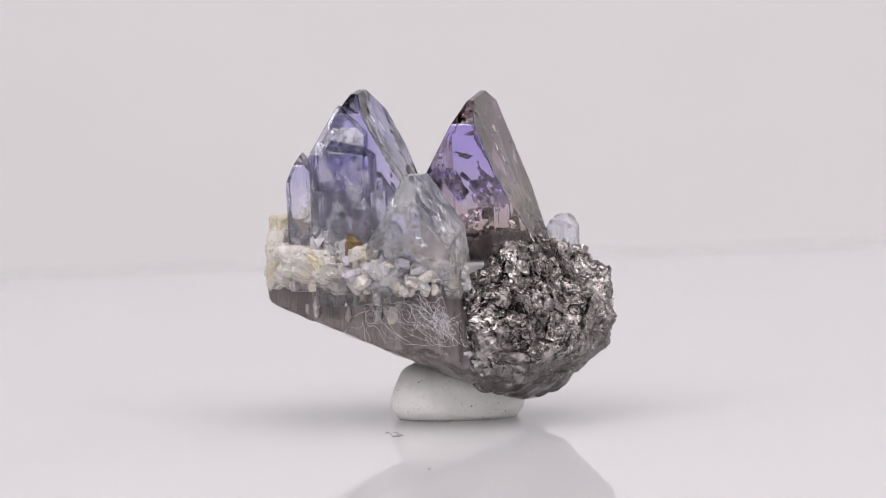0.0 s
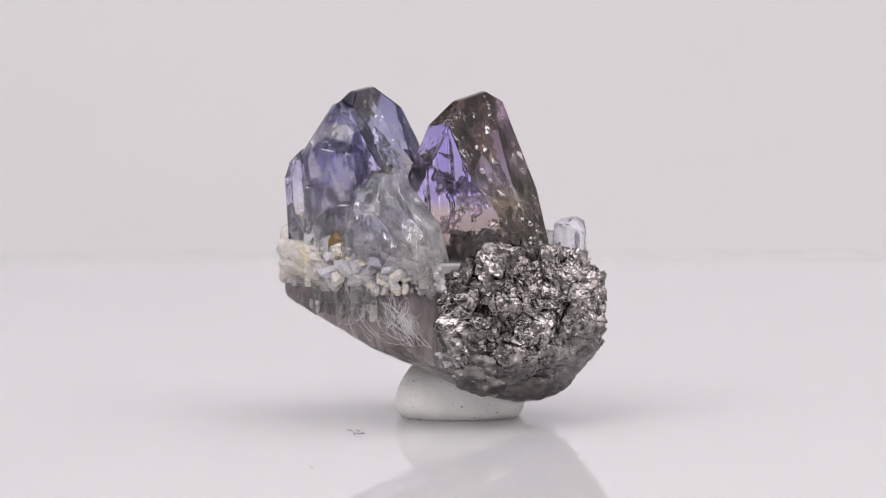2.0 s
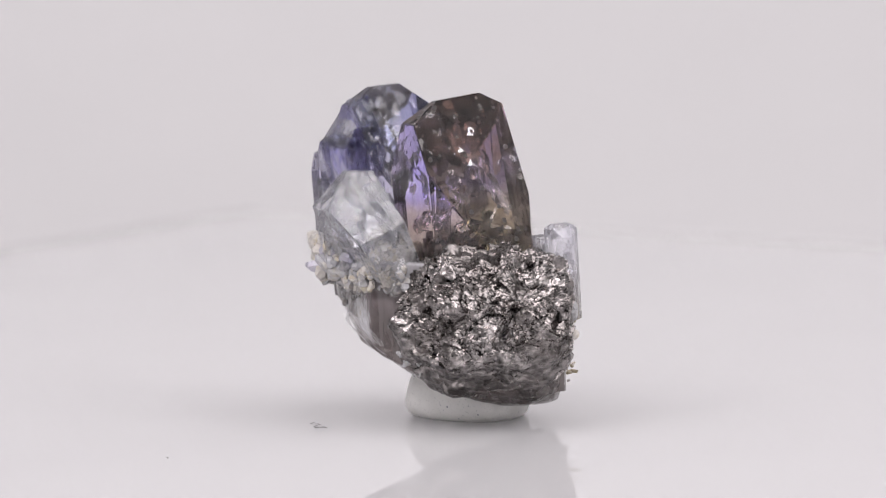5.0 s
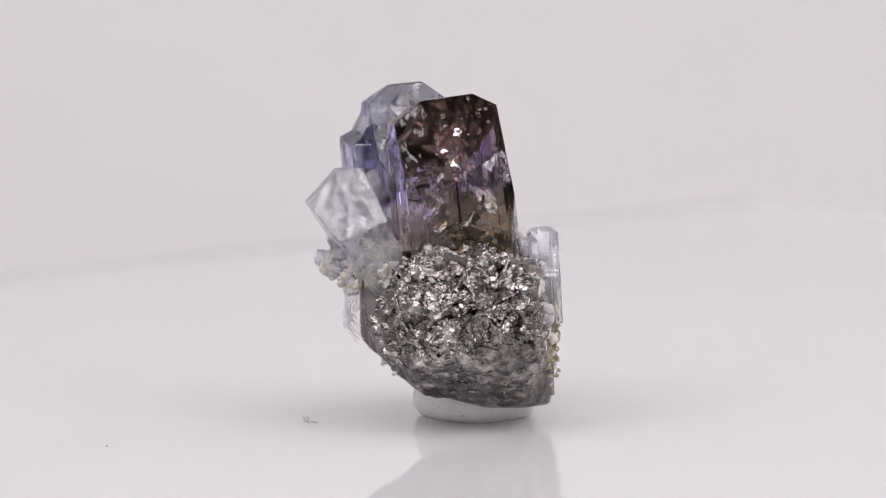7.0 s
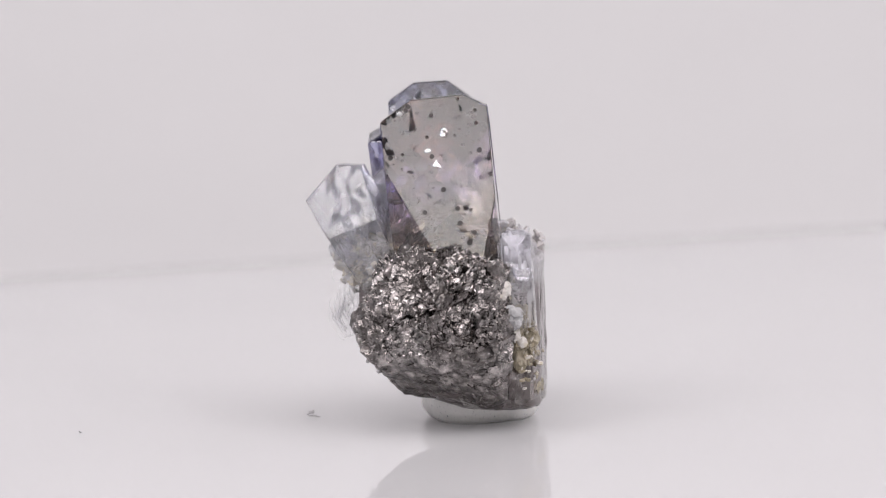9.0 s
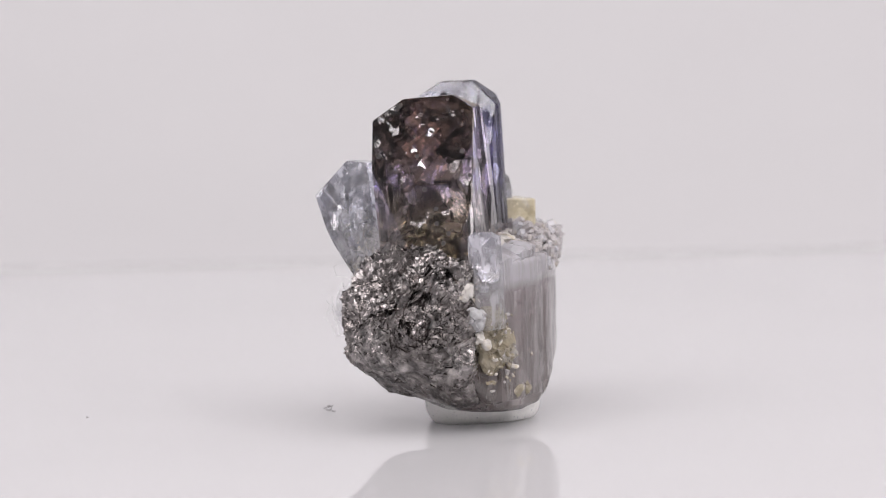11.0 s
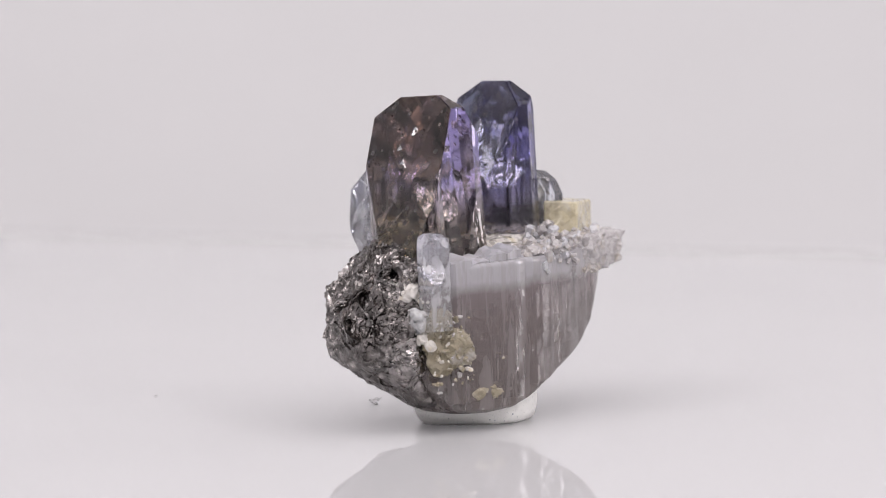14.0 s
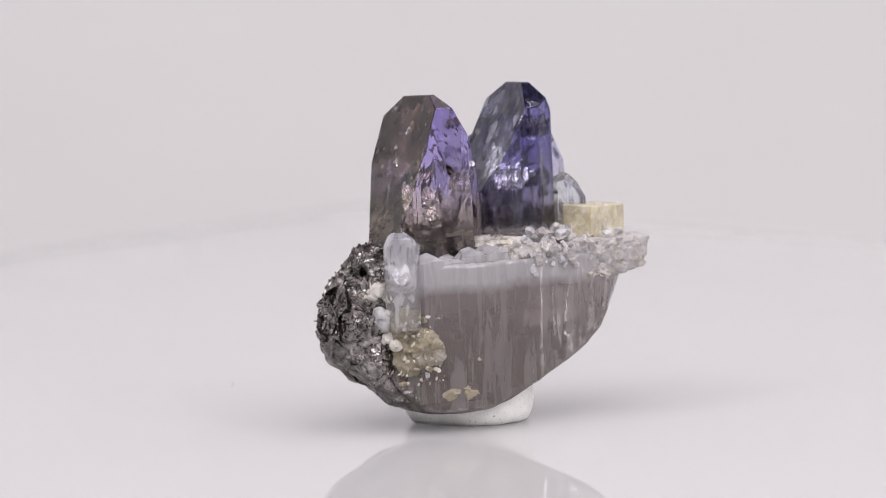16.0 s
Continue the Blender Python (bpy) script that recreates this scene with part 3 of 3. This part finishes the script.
# ---- small grains of the druse ----
def grain_mesh(i, mat):
    rnd = random.Random(100 + i)
    planes = [(way(a + rnd.uniform(-9, 9), 0), rnd.uniform(0.34, 0.55)) for a in (0, 60, 120, 180, 240, 300)]
    planes += [(way(a + rnd.uniform(-20, 20), rnd.uniform(35, 60)), rnd.uniform(0.7, 0.95)) for a in (0, 120, 240)]
    planes += [(way(a + rnd.uniform(-20, 20), -rnd.uniform(35, 60)), rnd.uniform(0.6, 0.8)) for a in (60, 180, 300)]
    bm = facets(planes, 3.0)
    for v in bm.verts:
        v.co *= MM
    me = bpy.data.meshes.new("grain")
    bm.to_mesh(me)
    bm.free()
    me.materials.append(mat)
    return me


def scatter(name, path, out_az, z0, z1, n, lo, hi, mats, seed, spread=0.8, tall=1.0, sway=48):
    """Small crystals strewn along a ledge, each leaning its own way."""
    rnd = random.Random(seed)
    pool = [grain_mesh(seed * 10 + i, mats[i % len(mats)]) for i in range(6)]
    for _ in range(n):
        k = rnd.random() * (len(path) - 1)
        a, b = Vector(path[int(k)]), Vector(path[min(int(k) + 1, len(path) - 1)])
        p = a.lerp(b, k - int(k)) + way(out_az, 0).to_2d() * rnd.uniform(-spread, spread)
        sz = lo + (hi - lo) * rnd.random() ** 2
        g = new(name, pool[rnd.randrange(6)])
        g.parent = specimen
        tip = pose(0, 0, 0, rnd.gauss(0, sway), rnd.gauss(0, sway), rnd.uniform(0, 360))
        g.matrix_local = pose(p.x * MM, p.y * MM, (rnd.uniform(z0, z1) - FLOOR) * MM) @ tip @ Matrix.Diagonal((sz, sz, sz * tall * rnd.uniform(0.65, 1.2), 1))


FRONT = [(-12.0, -0.5), (-9.0, -3.0), (-6.2, -5.6), (-3.4, -7.0), (-0.6, -7.0), (0.8, -5.8)]
scatter("grain", FRONT[:4], -125, 11.6, 13.7, 190, 0.3, 1.0, [CLEAR, PALE_GRAIN, CLEAR, FROST], 1, 1.0)
scatter("grain", FRONT, -125, 10.3, 11.8, 190, 0.3, 0.8, [FROST, CLEAR, FROST, CLEAR], 9, 0.5)
scatter("grain", [(0.4, -6.9), (1.8, -6.7), (3.0, -6.6)], -110, 4.9, 5.8, 26, 0.12, 0.34, [WHITE, CLEAR], 10, 0.15)
scatter("grain", [(1.6, -6.3), (3.4, -5.4)], -110, 3.9, 4.4, 8, 0.12, 0.28, [WHITE], 11, 0.15)
scatter("grain", [(-12.0, 0.4), (-9.0, -1.8), (-6.0, -3.9), (-4.2, -5.2)], -125, 8.2, 10.4, 40, 0.25, 0.6, [FROST, GREY_FROST, FROST, GREY_FROST], 8, 0.3, tall=1.5, sway=12)
scatter("grain", [(-8.0, -5.6), (-5.6, -7.2), (-4.6, -7.0)], -120, 10.6, 12.2, 16, 0.5, 1.2, [CLEAR, FROST, PALE_GRAIN], 2, 0.6)
scatter("grain", [(-11.6, -0.8), (-9.0, -2.8), (-5.6, -3.6), (-3.5, -3.5)], -120, 12.6, 14.4, 50, 0.5, 1.3, [CLEAR, PALE_GRAIN, CLEAR], 3, 0.6)
scatter("grain", [(-12.6, 4.9), (-9.0, 5.8), (-4.0, 6.2), (-1.0, 6.0)], 90, 11.0, 13.2, 140, 0.25, 0.65, [GREY_FROST, CLEAR, GREY_FROST], 4, 0.9)
scatter("grain", [(-8.5, 3.6), (-4.5, 4.6), (-2.5, 4.6)], 90, 12.6, 13.9, 26, 0.35, 0.8, [CLEAR, GREY_FROST], 5, 0.5)
scatter("grain", [(8.6, 2.9), (7.4, 4.1), (5.6, 4.7)], 55, 3.6, 8.8, 80, 0.12, 0.38, [FROST, OCHRE, OCHRE, GREY_FROST], 12, 0.3)
scatter("grain", [(9.4, 0.6), (8.6, 2.0), (7.2, 2.6)], 20, 9.6, 11.4, 16, 0.4, 0.9, [CLEAR, FROST, WHITE], 6, 0.4)
scatter("grain", [(8.6, 3.0), (5.0, 4.6), (2.0, 5.8)], 70, 2.4, 5.6, 16, 0.2, 0.5, [OCHRE, GREY_FROST, OCHRE], 7, 0.2)


# ---- putty and lint ----
def putty_shape(centre, planes, soft):
    bm = rock(centre, planes, soft, lambda p: 0.16 * fbm(p, 0.45, 3), 5)
    for v in bm.verts:
        v.co.z = max(v.co.z, FLOOR)
    return bm


putty = tagged(new("mounting_putty"), "speckled off-white putty pressed under the specimen", "putty")
part("body", putty_shape((0.2, 2.0, 2.0), [(0, 0, 4.9), (180, 0, 5.6), (90, 0, 4.4), (-90, 0, 4.3), (138, 0, 5.1), (40, 0, 4.3), (180, 62, 4.3), (12, 74, 1.75), (0, -90, 2.6)], 3.0), PUTTY, putty, "", True)
part("pressed_lip", putty_shape((1.4, 2.6, 1.95), [(0, 0, 3.0), (180, 0, 3.6), (90, 0, 3.4), (-90, 0, 3.2), (40, 0, 3.3), (140, 20, 2.6), (0, 90, 0.7), (0, -90, 0.7)], 2.6), PUTTY, putty, "thin lip squeezed up round the stone", True)


def tube(bm, pts, r):
    """A thin three-sided thread along pts."""
    rings = []
    for i, p in enumerate(pts):
        d = (pts[min(i + 1, len(pts) - 1)] - pts[max(i - 1, 0)]).normalized()
        a = d.orthogonal().normalized()
        b = d.cross(a)
        rings.append([bm.verts.new(p + (a * math.cos(k) + b * math.sin(k)) * r) for k in (0, 2.094, 4.189)])
    for q, w in zip(rings, rings[1:]):
        for k in range(3):
            bm.faces.new((q[k], q[(k + 1) % 3], w[(k + 1) % 3], w[k]))


def front_face(s, z, off):
    """A point of the specimen's front: s along it, z up, off away from it."""
    return Vector((-1.66, -7.35, 0)) + Vector((0.819, -0.574, 0)) * s + Vector((-0.574, -0.819, 0)) * off + Vector((0, 0, z))


def lint_tangle():
    rnd = random.Random(5)
    bm = bmesh.new()
    for i in range(125):
        if i < 80:      # the matted middle
            s, d, n, step = rnd.gauss(0.9, 0.75), rnd.uniform(0, 6.28), rnd.randrange(8, 18), 0.13
            z = 8.1 - 0.55 * (s - 0.9) + rnd.gauss(0, 0.25)
        else:           # long strays towards the upper side
            s, z, d, n, step = rnd.uniform(-6.5, 0.2), 9.9 - 0.35 * rnd.random() * 6, rnd.gauss(-0.45, 0.5), rnd.randrange(20, 36), 0.19
        off, pts, bend = rnd.uniform(0.3, 0.8), [], rnd.gauss(0, 0.25)
        for _ in range(n):
            z = max(z, 6.4)
            pts.append(front_face(s, z, off - 0.75 * max(0.0, 7.6 - z)))
            bend = bend * 0.8 + rnd.gauss(0, 0.2)
            d += bend
            s, z = s + step * math.cos(d), z + step * math.sin(d)
            off = min(1.1, max(0.25, off + rnd.gauss(0, 0.05)))
        tube(bm, pts, rnd.uniform(0.006, 0.011))
    return tagged(new("lint_tangle", mesh_of("lint_tangle", bm, FIBRE, True)), "tangle of fine white lint caught on the specimen", "lint")


lint = lint_tangle()


def floor_lint(x, y, size, seed, label, fibre):
    """A small curled fibre lying on the tile."""
    rnd = random.Random(seed)
    bm = bmesh.new()
    for k in range(3):
        d, p, pts = rnd.uniform(0, 6.28), Vector((rnd.gauss(0, 0.15), rnd.gauss(0, 0.15), 0.05)), []
        for i in range(16):
            pts.append(Vector((p.x * size, p.y * size, FLOOR + 0.03 + max(0.0, p.z) * size)))
            d += rnd.gauss(0.35, 0.3)
            p = p + Vector((0.1 * math.cos(d), 0.1 * math.sin(d), rnd.gauss(0.012, 0.06)))
        tube(bm, pts, 0.022)
    ob = tagged(new("lint_fibre", mesh_of("lint_fibre", bm, fibre, True)), label, "lint")
    return ob, pose(x * MM, y * MM, 0)


speck, speck_at = floor_lint(-4.55, -10.1, 1.0, 3, "curled dark grey fibre lying on the white plate", DARK_FIBRE)
mote, mote_at = floor_lint(-2.15, -27.57, 0.15, 8, "tiny grey mote lying on the white plate", DARK_FIBRE)


# ---- movement ----
def motions():
    for ob in (turntable, specimen, putty, lint):
        spin(ob)
    spin(speck, speck_at)
    spin(mote, mote_at)


motions()
